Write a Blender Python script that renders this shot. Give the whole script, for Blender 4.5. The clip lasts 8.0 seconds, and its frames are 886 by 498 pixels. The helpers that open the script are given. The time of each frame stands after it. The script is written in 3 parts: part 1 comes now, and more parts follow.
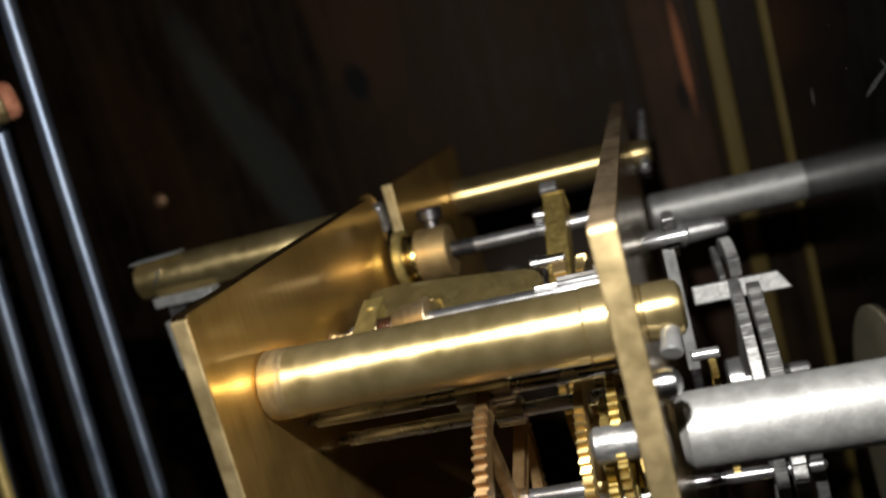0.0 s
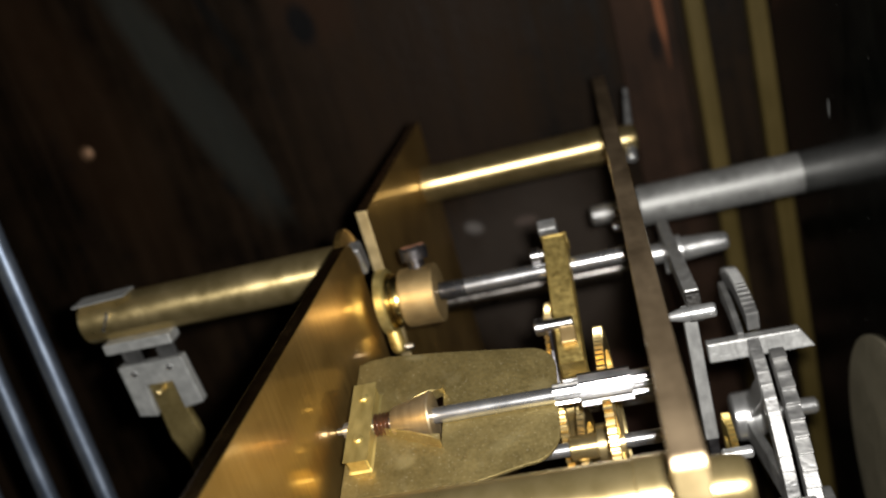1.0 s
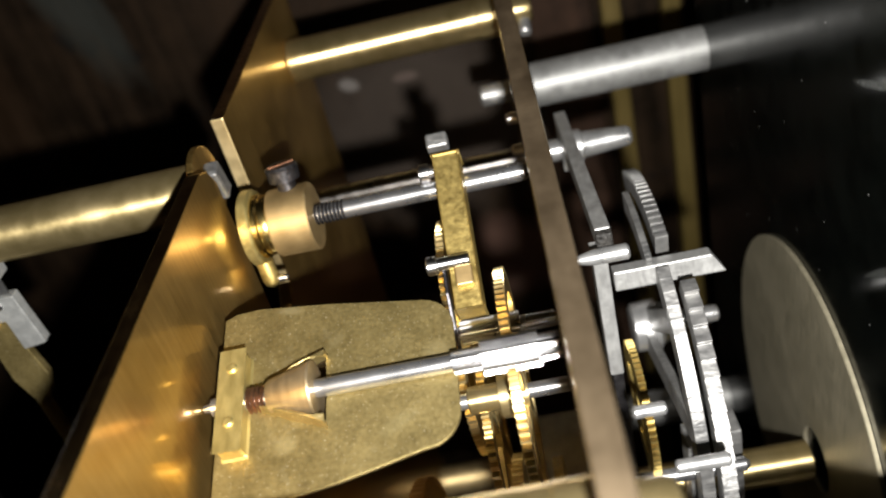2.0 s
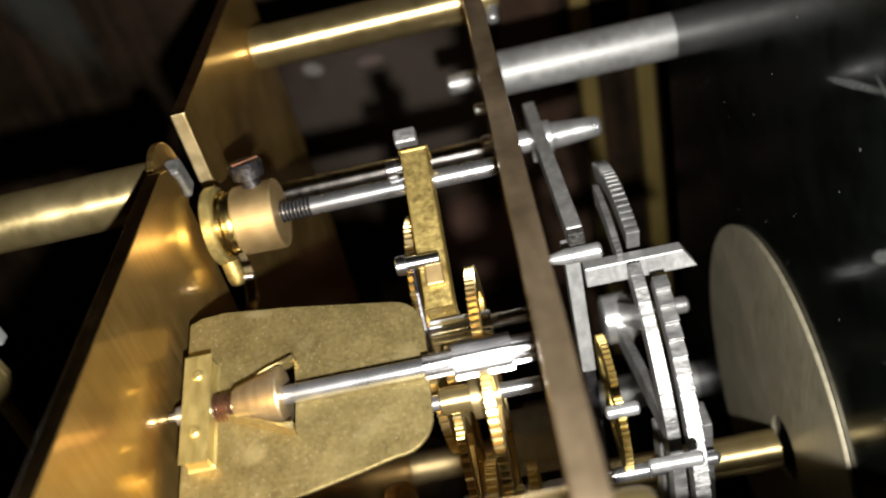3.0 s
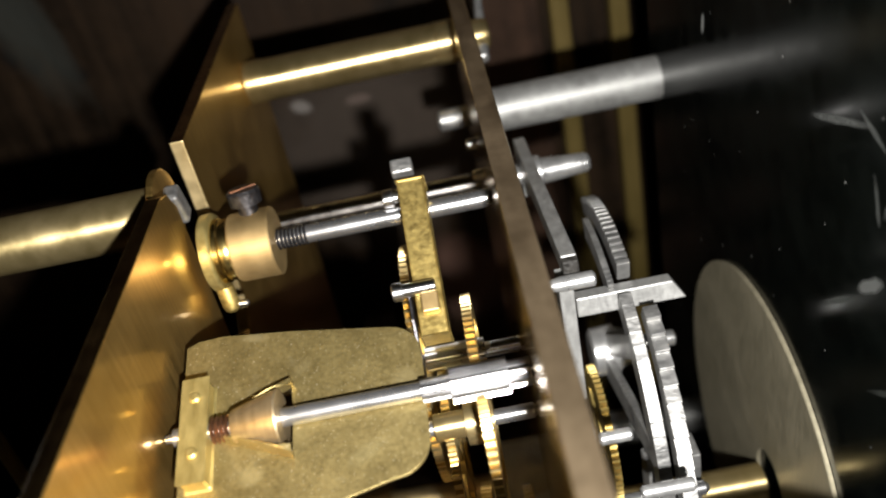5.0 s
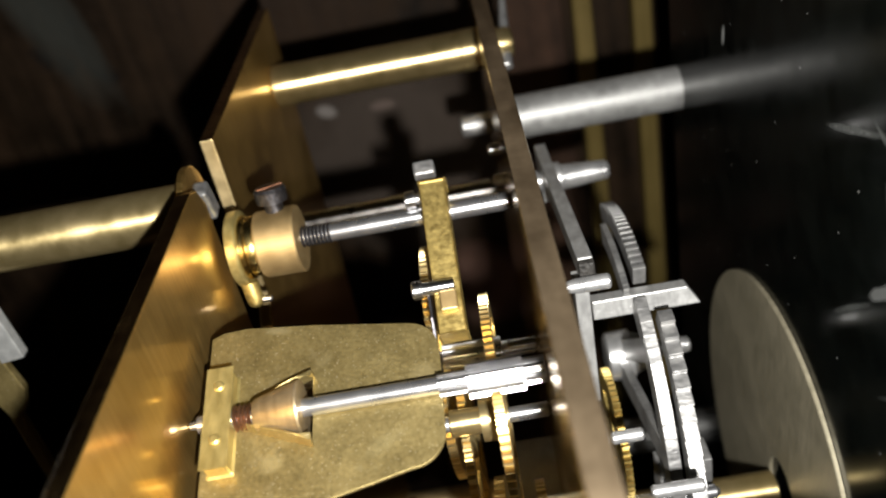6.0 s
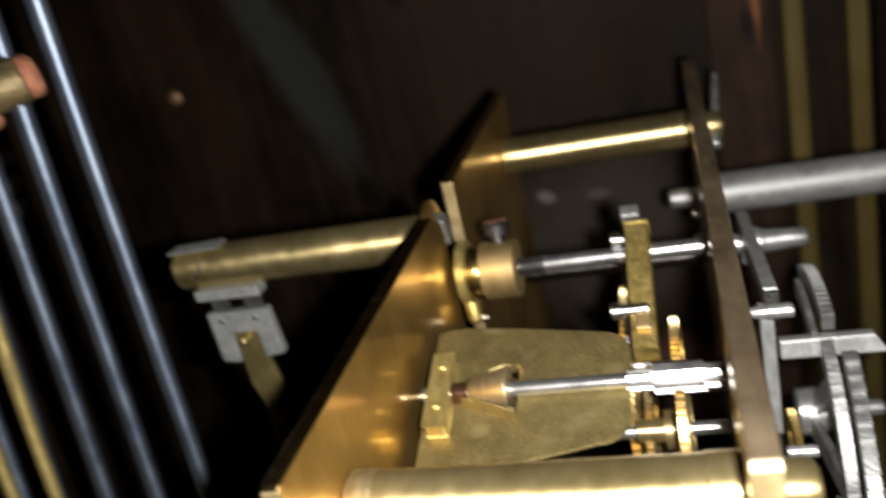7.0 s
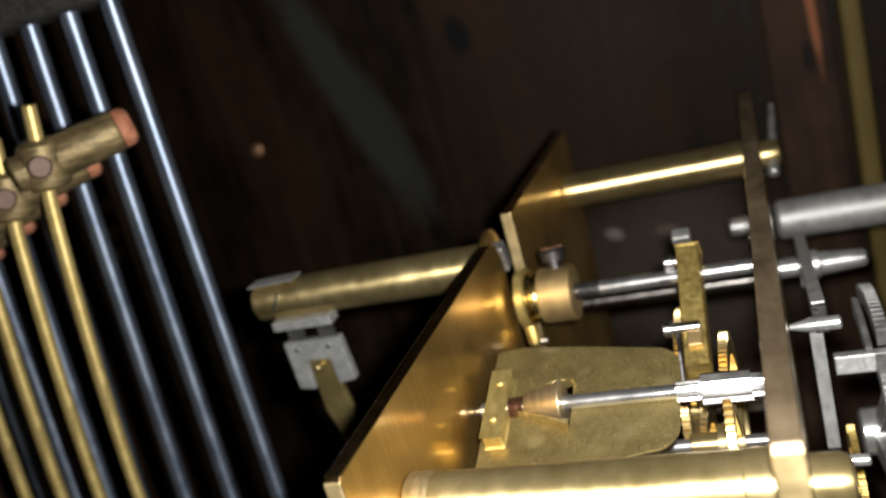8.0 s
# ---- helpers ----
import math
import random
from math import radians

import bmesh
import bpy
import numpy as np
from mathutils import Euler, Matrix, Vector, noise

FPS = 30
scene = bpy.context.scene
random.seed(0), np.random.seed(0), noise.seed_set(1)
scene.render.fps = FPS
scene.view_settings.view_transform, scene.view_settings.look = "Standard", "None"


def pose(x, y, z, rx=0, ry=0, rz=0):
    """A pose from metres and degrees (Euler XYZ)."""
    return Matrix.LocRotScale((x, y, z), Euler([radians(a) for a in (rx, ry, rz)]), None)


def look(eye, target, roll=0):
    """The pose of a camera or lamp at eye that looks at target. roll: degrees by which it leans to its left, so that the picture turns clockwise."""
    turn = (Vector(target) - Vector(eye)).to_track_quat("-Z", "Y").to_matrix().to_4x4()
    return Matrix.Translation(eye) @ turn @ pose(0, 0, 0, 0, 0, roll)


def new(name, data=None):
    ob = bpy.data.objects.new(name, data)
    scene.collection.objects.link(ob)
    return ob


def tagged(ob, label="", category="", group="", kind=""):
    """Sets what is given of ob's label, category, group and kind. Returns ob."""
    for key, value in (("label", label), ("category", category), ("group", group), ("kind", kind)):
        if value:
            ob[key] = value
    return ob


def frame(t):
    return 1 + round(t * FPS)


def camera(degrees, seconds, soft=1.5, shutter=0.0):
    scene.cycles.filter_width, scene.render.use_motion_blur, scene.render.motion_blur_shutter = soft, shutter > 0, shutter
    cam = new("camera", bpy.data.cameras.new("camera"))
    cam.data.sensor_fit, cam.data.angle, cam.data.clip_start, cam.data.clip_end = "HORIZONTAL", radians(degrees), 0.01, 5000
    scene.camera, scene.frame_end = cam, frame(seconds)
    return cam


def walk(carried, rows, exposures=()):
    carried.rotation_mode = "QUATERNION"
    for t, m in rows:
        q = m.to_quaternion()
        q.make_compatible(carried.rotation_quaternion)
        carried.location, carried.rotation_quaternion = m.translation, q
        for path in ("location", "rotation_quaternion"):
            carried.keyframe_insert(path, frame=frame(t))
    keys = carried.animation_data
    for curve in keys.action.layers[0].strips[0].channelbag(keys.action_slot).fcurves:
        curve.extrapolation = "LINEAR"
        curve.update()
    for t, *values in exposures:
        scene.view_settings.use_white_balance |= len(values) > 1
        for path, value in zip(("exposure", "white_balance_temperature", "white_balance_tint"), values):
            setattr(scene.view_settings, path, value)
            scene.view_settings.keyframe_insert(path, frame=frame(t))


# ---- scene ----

# The works of a tall clock with rod chimes, seen from its side. Lengths below are in millimetres (MM);
# x runs along the arbors from the case's back to the dial, y across the movement, z up from the plates' top edge.
MM = 0.001
cam = camera(53.6, 8.0, 2.0, 0.5)
cam.data.dof.use_dof = True
cam.data.dof.focus_distance = 0.168
cam.data.dof.aperture_fstop = 14
PATH = [
    (0, (0.07451, -0.12016, 0.02373), (0.04962, -0.02497, 0.00590), -15.38),
    (0.5, (0.07458, -0.10536, 0.04138), (0.05157, -0.01111, 0.01716), -15.96),
    (1, (0.06407, -0.08641, 0.06298), (0.04371, 0.00551, 0.02927), -16.24),
    (1.5, (0.06319, -0.06467, 0.07178), (0.04711, 0.02037, 0.02169), -16.35),
    (2, (0.06306, -0.05146, 0.07319), (0.05208, 0.03111, 0.01785), -15.70),
    (2.2, (0.06356, -0.05035, 0.07428), (0.05229, 0.03115, 0.01744), -16.14),
    (3.5, (0.06260, -0.04523, 0.07567), (0.05694, 0.03562, 0.01708), -14.37),
    (4, (0.06300, -0.04633, 0.07752), (0.05757, 0.03463, 0.01907), -14.32),
    (4.5, (0.06261, -0.04692, 0.07816), (0.05660, 0.03410, 0.01985), -13.75),
    (4.7, (0.05952, -0.04845, 0.07466), (0.05568, 0.03506, 0.01980), -13.06),
    (5.8, (0.05837, -0.05297, 0.07563), (0.05264, 0.03057, 0.02097), -12.05),
    (6, (0.05877, -0.05500, 0.07565), (0.05259, 0.02927, 0.02217), -12.28),
    (6.5, (0.05562, -0.07249, 0.06660), (0.04475, 0.01388, 0.01740), -10.86),
    (7, (0.06066, -0.09164, 0.07123), (0.03313, -0.00282, 0.03444), -13.66),
    (7.5, (0.06566, -0.10076, 0.07174), (0.03201, -0.01114, 0.04283), -14.97),
    (8, (0.06903, -0.10352, 0.06819), (0.03352, -0.01469, 0.03904), -16.38),
]
walk(cam, [(t, look(eye, target, roll)) for t, eye, target, roll in PATH], [(0.0, -0.78), (0.5, -0.68), (1.0, -0.25), (1.5, 0.28), (2.0, 0.5), (6.1, 0.5), (6.5, 0.3), (7.0, -0.13), (7.5, -0.18), (8.0, -0.08)])

# ---- light: a small white torch held beside the viewer; the room itself is dark ----
world = bpy.data.worlds.new("world")
scene.world = world
world.use_nodes = True
world.node_tree.nodes["Background"].inputs[0].default_value = (0.9, 0.95, 1.0, 1)
world.node_tree.nodes["Background"].inputs[1].default_value = 0.004
torch = new("torch_lamp", bpy.data.lights.new("torch_lamp", "SPOT"))
torch.data.energy = 3.7
torch.data.color = (1.0, 0.975, 0.93)
torch.data.shadow_soft_size = 0.003
torch.data.spot_size = radians(135)
torch.data.spot_blend = 0.4
torch.matrix_world = look((0.069, -0.071, 0.060), (0.040, 0.100, -0.050))

# ---- materials ----
def nodes_of(name):
    m = bpy.data.materials.new(name)
    m.use_nodes = True
    nt = m.node_tree
    return m, nt, nt.nodes["Principled BSDF"]


def link(nt, a, b):
    nt.links.new(a, b)


def surface(name, dark, light, rough=(0.3, 0.5), metal=0.0, grain=(300, 300, 300), blotch=60.0, bump=0.1, bump_scale=900.0, spec=0.5, coat=0.0, spots=None, spot_amount=0.0, aniso=None):
    """Two-scale procedural surface: large blotches and fine (possibly brushed) grain drive colour, roughness and relief."""
    m, nt, b = nodes_of(name)
    N = nt.nodes.new
    co = N("ShaderNodeTexCoord")
    info = N("ShaderNodeObjectInfo")
    big = N("ShaderNodeTexNoise")
    big.inputs["Scale"].default_value = blotch
    big.inputs["Detail"].default_value = 6
    big.inputs["Roughness"].default_value = 0.65
    link(nt, co.outputs["Object"], big.inputs["Vector"])
    mp = N("ShaderNodeMapping")
    mp.inputs["Scale"].default_value = grain
    link(nt, co.outputs["Object"], mp.inputs["Vector"])
    fine = N("ShaderNodeTexNoise")
    fine.inputs["Scale"].default_value = 1.0
    fine.inputs["Detail"].default_value = 5
    link(nt, mp.outputs[0], fine.inputs["Vector"])
    mixf = N("ShaderNodeMath")
    mixf.operation = "MULTIPLY_ADD"
    mixf.inputs[1].default_value = 0.45
    link(nt, fine.outputs[0], mixf.inputs[0])
    half = N("ShaderNodeMath")
    half.operation = "MULTIPLY"
    half.inputs[1].default_value = 0.55
    link(nt, big.outputs[0], half.inputs[0])
    link(nt, half.outputs[0], mixf.inputs[2])
    ramp = N("ShaderNodeValToRGB")
    ramp.color_ramp.elements[0].position = 0.36
    ramp.color_ramp.elements[1].position = 0.64
    ramp.color_ramp.elements[0].color = (*dark, 1)
    ramp.color_ramp.elements[1].color = (*light, 1)
    link(nt, mixf.outputs[0], ramp.inputs[0])
    colour = ramp.outputs[0]
    if spots:
        sp = N("ShaderNodeTexNoise")
        sp.inputs["Scale"].default_value = blotch * 2.3
        sp.inputs["Detail"].default_value = 3
        link(nt, co.outputs["Object"], sp.inputs["Vector"])
        sr = N("ShaderNodeMapRange")
        sr.inputs["From Min"].default_value = 0.62
        sr.inputs["From Max"].default_value = 0.72
        sr.inputs["To Max"].default_value = spot_amount
        link(nt, sp.outputs[0], sr.inputs[0])
        mx = N("ShaderNodeMix")
        mx.data_type = "RGBA"
        mx.inputs["B"].default_value = (*spots, 1)
        link(nt, sr.outputs[0], mx.inputs[0])
        link(nt, colour, mx.inputs["A"])
        colour = mx.outputs["Result"]
    link(nt, colour, b.inputs["Base Color"])
    rr = N("ShaderNodeMapRange")
    rr.inputs["From Min"].default_value = 0.35
    rr.inputs["From Max"].default_value = 0.65
    rr.inputs["To Min"].default_value, rr.inputs["To Max"].default_value = rough
    link(nt, mixf.outputs[0], rr.inputs[0])
    link(nt, rr.outputs[0], b.inputs["Roughness"])
    b.inputs["Metallic"].default_value = metal
    b.inputs["Specular IOR Level"].default_value = spec
    b.inputs["Coat Weight"].default_value = coat
    if aniso:
        tn = N("ShaderNodeTangent")
        tn.direction_type, tn.axis = "RADIAL", aniso[0]
        link(nt, tn.outputs[0], b.inputs["Tangent"])
        b.inputs["Anisotropic"].default_value = aniso[1]
        b.inputs["Anisotropic Rotation"].default_value = 0.25
    if bump:
        bt = N("ShaderNodeTexNoise")
        bt.inputs["Scale"].default_value = bump_scale
        bt.inputs["Detail"].default_value = 4
        link(nt, co.outputs["Object"], bt.inputs["Vector"])
        add = N("ShaderNodeMath")
        add.operation = "ADD"
        link(nt, bt.outputs[0], add.inputs[0])
        link(nt, fine.outputs[0], add.inputs[1])
        bp = N("ShaderNodeBump")
        bp.inputs["Strength"].default_value = bump
        bp.inputs["Distance"].default_value = 0.0004
        link(nt, add.outputs[0], bp.inputs["Height"])
        link(nt, bp.outputs[0], b.inputs["Normal"])
    return m


def polished_over(m, share, rough):
    """A second, smoother metal lobe laid over a brushed one."""
    nt = m.node_tree
    soft = nt.nodes["Principled BSDF"]
    out = nt.nodes["Material Output"]
    clear = nt.nodes.new("ShaderNodeBsdfPrincipled")
    clear.inputs["Metallic"].default_value = 1.0
    clear.inputs["Roughness"].default_value = rough
    for key in ("Base Color", "Normal"):
        if soft.inputs[key].is_linked:
            link(nt, soft.inputs[key].links[0].from_socket, clear.inputs[key])
    mix = nt.nodes.new("ShaderNodeMixShader")
    mix.inputs[0].default_value = share
    link(nt, soft.outputs[0], mix.inputs[1])
    link(nt, clear.outputs[0], mix.inputs[2])
    link(nt, mix.outputs[0], out.inputs["Surface"])
    return m


BRASS_PLATE = polished_over(surface("brushed_brass", (0.47, 0.295, 0.085), (0.66, 0.44, 0.15), (0.36, 0.50), 0.95, (500, 1400, 60), 45, 0.05), 0.45, 0.13)
BRASS_TURNED = surface("turned_brass", (0.50, 0.385, 0.165), (0.69, 0.545, 0.275), (0.27, 0.42), 0.92, (260, 200, 200), 60, 0.02, 700, aniso=("X", 0.65))
BRASS_DULL = surface("dull_brass", (0.225, 0.172, 0.066), (0.325, 0.255, 0.105), (0.36, 0.56), 0.8, (1400, 1400, 1400), 110, 0.09, 2600, spots=(0.42, 0.36, 0.20), spot_amount=0.25)
BRASS_HUB = surface("pale_turned_brass", (0.36, 0.25, 0.11), (0.49, 0.355, 0.17), (0.44, 0.58), 0.88, (260, 200, 200), 90, 0.03, 700)
BRASS_GOLD = surface("bright_turned_brass", (0.55, 0.40, 0.13), (0.70, 0.53, 0.20), (0.16, 0.26), 1.0, (260, 200, 200), 90, 0.02, 700)
BRASS_WORN = surface("scratched_brass", (0.38, 0.30, 0.17), (0.56, 0.45, 0.27), (0.36, 0.5), 0.9, (1500, 200, 200), 120, 0.15, 900)
BRASS_AGED = surface("coppery_aged_brass", (0.30, 0.18, 0.075), (0.50, 0.33, 0.16), (0.32, 0.5), 0.9, (500, 500, 500), 120, 0.1)
RUST = surface("rusty_slot", (0.09, 0.035, 0.015), (0.24, 0.10, 0.045), (0.6, 0.8), 0.2, (900, 900, 900), 300, 0.3)
BRASS_CAST = surface("pitted_brass", (0.30, 0.215, 0.065), (0.54, 0.41, 0.14), (0.34, 0.55), 0.85, (900, 900, 900), 300, 0.14, 1500)
BRASS_EDGE = surface("tarnished_brass", (0.44, 0.33, 0.155), (0.63, 0.49, 0.26), (0.38, 0.58), 0.85, (300, 40, 300), 70, 0.08, 900)
# top edges: brass coloured darker than the faces, for the dark case they mirror
EDGE_BRASS = surface("dimmed_plate_edge", (0.26, 0.19, 0.115), (0.42, 0.315, 0.20), (0.34, 0.50), 0.9, (200, 40, 200), 80, 0.06)
EDGE_DARK = surface("burnished_dimmed_plate_edge", (0.20, 0.125, 0.05), (0.34, 0.22, 0.095), (0.20, 0.32), 1.0, (200, 40, 200), 80, 0.04)
FRONT_FACE = surface("polished_plate_face", (0.40, 0.28, 0.12), (0.55, 0.40, 0.19), (0.14, 0.26), 1.0, (300, 900, 60), 60, 0.02)
STEEL = surface("polished_steel", (0.55, 0.55, 0.56), (0.76, 0.76, 0.77), (0.24, 0.38), 1.0, (200, 200, 200), 120, 0.02, 700, aniso=("X", 0.6))
ARBOR_STEEL = surface("drawn_steel", (0.36, 0.36, 0.37), (0.56, 0.56, 0.57), (0.22, 0.34), 0.92, (150, 150, 150), 90, 0.008, 400)
STEEL_CUT = surface("milled_steel", (0.20, 0.20, 0.20), (0.40, 0.395, 0.385), (0.36, 0.58), 0.8, (300, 900, 900), 150, 0.30, 900)
STEEL_GREY = surface("grey_steel", (0.15, 0.14, 0.132), (0.24, 0.228, 0.218), (0.26, 0.38), 1.0, (600, 300, 300), 120, 0.05, aniso=("X", 0.5))
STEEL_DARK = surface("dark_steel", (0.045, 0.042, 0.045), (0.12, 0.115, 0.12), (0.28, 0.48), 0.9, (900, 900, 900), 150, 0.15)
ZINC = surface("grey_cast_metal", (0.25, 0.25, 0.242), (0.38, 0.38, 0.37), (0.46, 0.60), 0.65, (400, 300, 300), 110, 0.16, 1500)
LEVER_STEEL = surface("bright_filed_steel", (0.28, 0.28, 0.275), (0.45, 0.45, 0.44), (0.34, 0.52), 0.55, (900, 300, 300), 130, 0.22, 1200)
SATIN = surface("satin_steel", (0.36, 0.36, 0.36), (0.54, 0.54, 0.535), (0.26, 0.40), 0.78, (500, 300, 300), 120, 0.06, 900)
ROD_STEEL = surface("blued_steel_rod", (0.15, 0.19, 0.265), (0.32, 0.375, 0.47), (0.38, 0.52), 0.88, (300, 300, 60), 80, 0.05, 900, aniso=("Z", 0.6))
SUSPENSION = surface("tinned_steel", (0.24, 0.245, 0.24), (0.38, 0.385, 0.375), (0.4, 0.6), 0.5, (500, 500, 500), 150, 0.2)
DISC_GREY = surface("matt_grey_metal", (0.20, 0.18, 0.122), (0.29, 0.257, 0.18), (0.45, 0.6), 0.45, (200, 900, 200), 60, 0.06)
DIAL_BLACK = surface("black_lacquer", (0.0012, 0.0016, 0.0014), (0.0028, 0.0036, 0.0031), (0.12, 0.22), 0.0, (100, 100, 100), 50, 0.02, 200, spec=0.12)
IRON = surface("rough_black_iron", (0.012, 0.011, 0.010), (0.035, 0.032, 0.028), (0.5, 0.8), 0.2, (900, 900, 900), 200, 1.0, 1200)
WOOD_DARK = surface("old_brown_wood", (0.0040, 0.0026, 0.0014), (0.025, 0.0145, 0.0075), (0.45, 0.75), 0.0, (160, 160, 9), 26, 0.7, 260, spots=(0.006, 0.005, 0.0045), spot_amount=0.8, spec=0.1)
WOOD_PALE = surface("varnished_pale_wood", (0.085, 0.062, 0.018), (0.15, 0.11, 0.038), (0.4, 0.6), 0.0, (200, 200, 10), 25, 0.3, 300, spec=0.1)
WOOD_RED = surface("raw_red_wood", (0.020, 0.0115, 0.0075), (0.056, 0.031, 0.020), (0.6, 0.8), 0.0, (170, 170, 12), 40, 0.6, 300, spec=0.1)
LEATHER = surface("red_brown_leather", (0.22, 0.07, 0.036), (0.40, 0.165, 0.09), (0.7, 0.9), 0.0, (300, 300, 300), 150, 0.6, 600)
BRASS_WIRE = surface("brass_wire", (0.66, 0.49, 0.17), (0.84, 0.66, 0.28), (0.38, 0.52), 0.72, (200, 200, 900), 90, 0.05, 600, aniso=("Z", 0.5))
BRASS_FILED = surface("filed_yellow_brass", (0.42, 0.33, 0.115), (0.60, 0.49, 0.20), (0.36, 0.52), 0.85, (900, 120, 900), 120, 0.12, 1500)
HAMMER_BRASS = surface("stained_brass", (0.075, 0.056, 0.025), (0.27, 0.20, 0.095), (0.42, 0.62), 0.6, (160, 160, 1100), 120, 0.4, 700, spots=(0.05, 0.06, 0.03), spot_amount=0.5)

def patched(m, patches, rough=None):
    """Patches of colour, stains as well as painted light, with soft ragged outlines: (centre in mm, half sizes in mm,
    turn in degrees about each axis, colour, amount, raggedness).
    """
    nt = m.node_tree
    b = nt.nodes["Principled BSDF"]
    N = nt.nodes.new
    co = N("ShaderNodeTexCoord")
    base = b.inputs["Base Color"].links[0].from_socket
    for centre, half, turn, colour, amount, ragged in patches:
        warp = N("ShaderNodeTexNoise")
        warp.inputs["Scale"].default_value = 900.0 / max(half)
        warp.inputs["Detail"].default_value = 7
        warp.inputs["Roughness"].default_value = 0.6
        link(nt, co.outputs["Object"], warp.inputs["Vector"])
        mp = N("ShaderNodeMapping")
        mp.vector_type = "TEXTURE"
        mp.inputs["Location"].default_value = [c * MM for c in centre]
        mp.inputs["Rotation"].default_value = [radians(a) for a in turn]
        mp.inputs["Scale"].default_value = [h * MM for h in half]
        link(nt, co.outputs["Object"], mp.inputs["Vector"])
        far = N("ShaderNodeVectorMath")
        far.operation = "LENGTH"
        link(nt, mp.outputs[0], far.inputs[0])
        add = N("ShaderNodeMath")
        add.operation = "MULTIPLY_ADD"
        add.inputs[1].default_value = ragged
        link(nt, warp.outputs[0], add.inputs[0])
        link(nt, far.outputs["Value"], add.inputs[2])
        mr = N("ShaderNodeMapRange")
        mr.inputs["From Min"].default_value = 1.0 + 0.5 * ragged
        mr.inputs["From Max"].default_value = 0.55 + 0.5 * ragged
        mr.inputs["To Max"].default_value = amount
        link(nt, add.outputs[0], mr.inputs[0])
        mx = N("ShaderNodeMix")
        mx.data_type = "RGBA"
        mx.inputs["B"].default_value = (*colour, 1)
        link(nt, mr.outputs[0], mx.inputs[0])
        link(nt, base, mx.inputs["A"])
        base = mx.outputs["Result"]
        if rough is not None:
            mf = N("ShaderNodeMix")
            mf.inputs["B"].default_value = rough
            link(nt, mr.outputs[0], mf.inputs[0])
            link(nt, b.inputs["Roughness"].links[0].from_socket, mf.inputs["A"])
            link(nt, mf.outputs[0], b.inputs["Roughness"])
    link(nt, base, b.inputs["Base Color"])
    return m


# the case side: grey smears, dark knots and bare reddish wood over the dark stain, and a paler area painted in as light
# on the board
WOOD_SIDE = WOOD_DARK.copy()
WOOD_SIDE.name = "smeared_brown_wood"
patched(WOOD_SIDE, [
    ((-20, 330, 30), (80, 40, 110), (0, 0, 0), (0.034, 0.020, 0.012), 0.5, 1.1),
    ((-60, 330, 80), (26, 40, 60), (0, -12, 0), (0.040, 0.019, 0.010), 0.6, 1.2),
    ((-190, 330, 20), (34, 40, 120), (0, -10, 0), (0.030, 0.015, 0.007), 0.6, 1.2),
    ((-134, 330, 26), (15, 40, 90), (0, -17, 0), (0.036, 0.038, 0.033), 0.8, 1.0),
    ((-112, 330, -10), (8, 40, 60), (0, -14, 0), (0.030, 0.032, 0.028), 0.7, 1.1),
    ((-64, 330, 36), (8, 40, 13), (0, -10, 0), (0.004, 0.005, 0.006), 0.9, 0.6),
    ((-104, 330, 44), (4, 40, 30), (0, -20, 0), (0.006, 0.0055, 0.005), 0.8, 0.8),
    # lighter colour where the board between the plates should look more brightly lit
    ((20, 330, -112), (66, 40, 60), (0, 0, 0), (0.060, 0.047, 0.038), 0.85, 1.0),
    ((45, 330, -195), (34, 40, 30), (0, 0, 0), (0.12, 0.068, 0.052), 0.8, 0.9),
    ((-9.5, 330, -82), (6, 40, 4), (0, 20, 0), (0.22, 0.20, 0.185), 0.8, 0.7),
    ((17, 330, -84), (7, 40, 3), (0, 0, 0), (0.14, 0.105, 0.09), 0.7, 0.9),
])
patched(WOOD_RED, [
    ((98, 325, 6), (2.3, 40, 30), (0, -2, 0), (0.30, 0.115, 0.055), 0.85, 1.2),
    ((94, 325, -12), (3.5, 40, 9), (0, 0, 0), (0.008, 0.007, 0.007), 0.8, 0.8),
    ((100, 325, 70), (2.5, 40, 30), (0, 0, 0), (0.20, 0.08, 0.042), 0.7, 1.2),
])
# pale, rougher marks on the back of the lacquered dial
patched(DIAL_BLACK, [
    ((-1, -32, 244.5), (4, 11, 0.9), (-20, 0, 0), (0.11, 0.115, 0.11), 0.49, 1.3),
    ((-1, -44, 248), (4, 6, 0.7), (20, 0, 0), (0.10, 0.105, 0.10), 0.42, 1.4),
    ((-1, -47, 237), (4, 1.0, 4.5), (-20, 0, 0), (0.09, 0.095, 0.09), 0.42, 1.4),
    ((-1, -51, 239), (4, 0.9, 4.0), (25, 0, 0), (0.09, 0.095, 0.09), 0.35, 1.4),
    ((-1, -47, 220.5), (4, 5.5, 1.6), (-41, 0, 0), (0.15, 0.155, 0.15), 0.56, 1.2),
    ((-1, -38, 211), (4, 11, 0.8), (-41, 0, 0), (0.08, 0.085, 0.08), 0.39, 1.4),
    ((-1, -57, 205), (4, 9, 0.8), (-38, 0, 0), (0.06, 0.065, 0.06), 0.35, 1.4),
    ((-1, 38, 237), (4, 1.0, 3.2), (12, 0, 0), (0.35, 0.36, 0.35), 0.8, 0.4),
], 0.42)
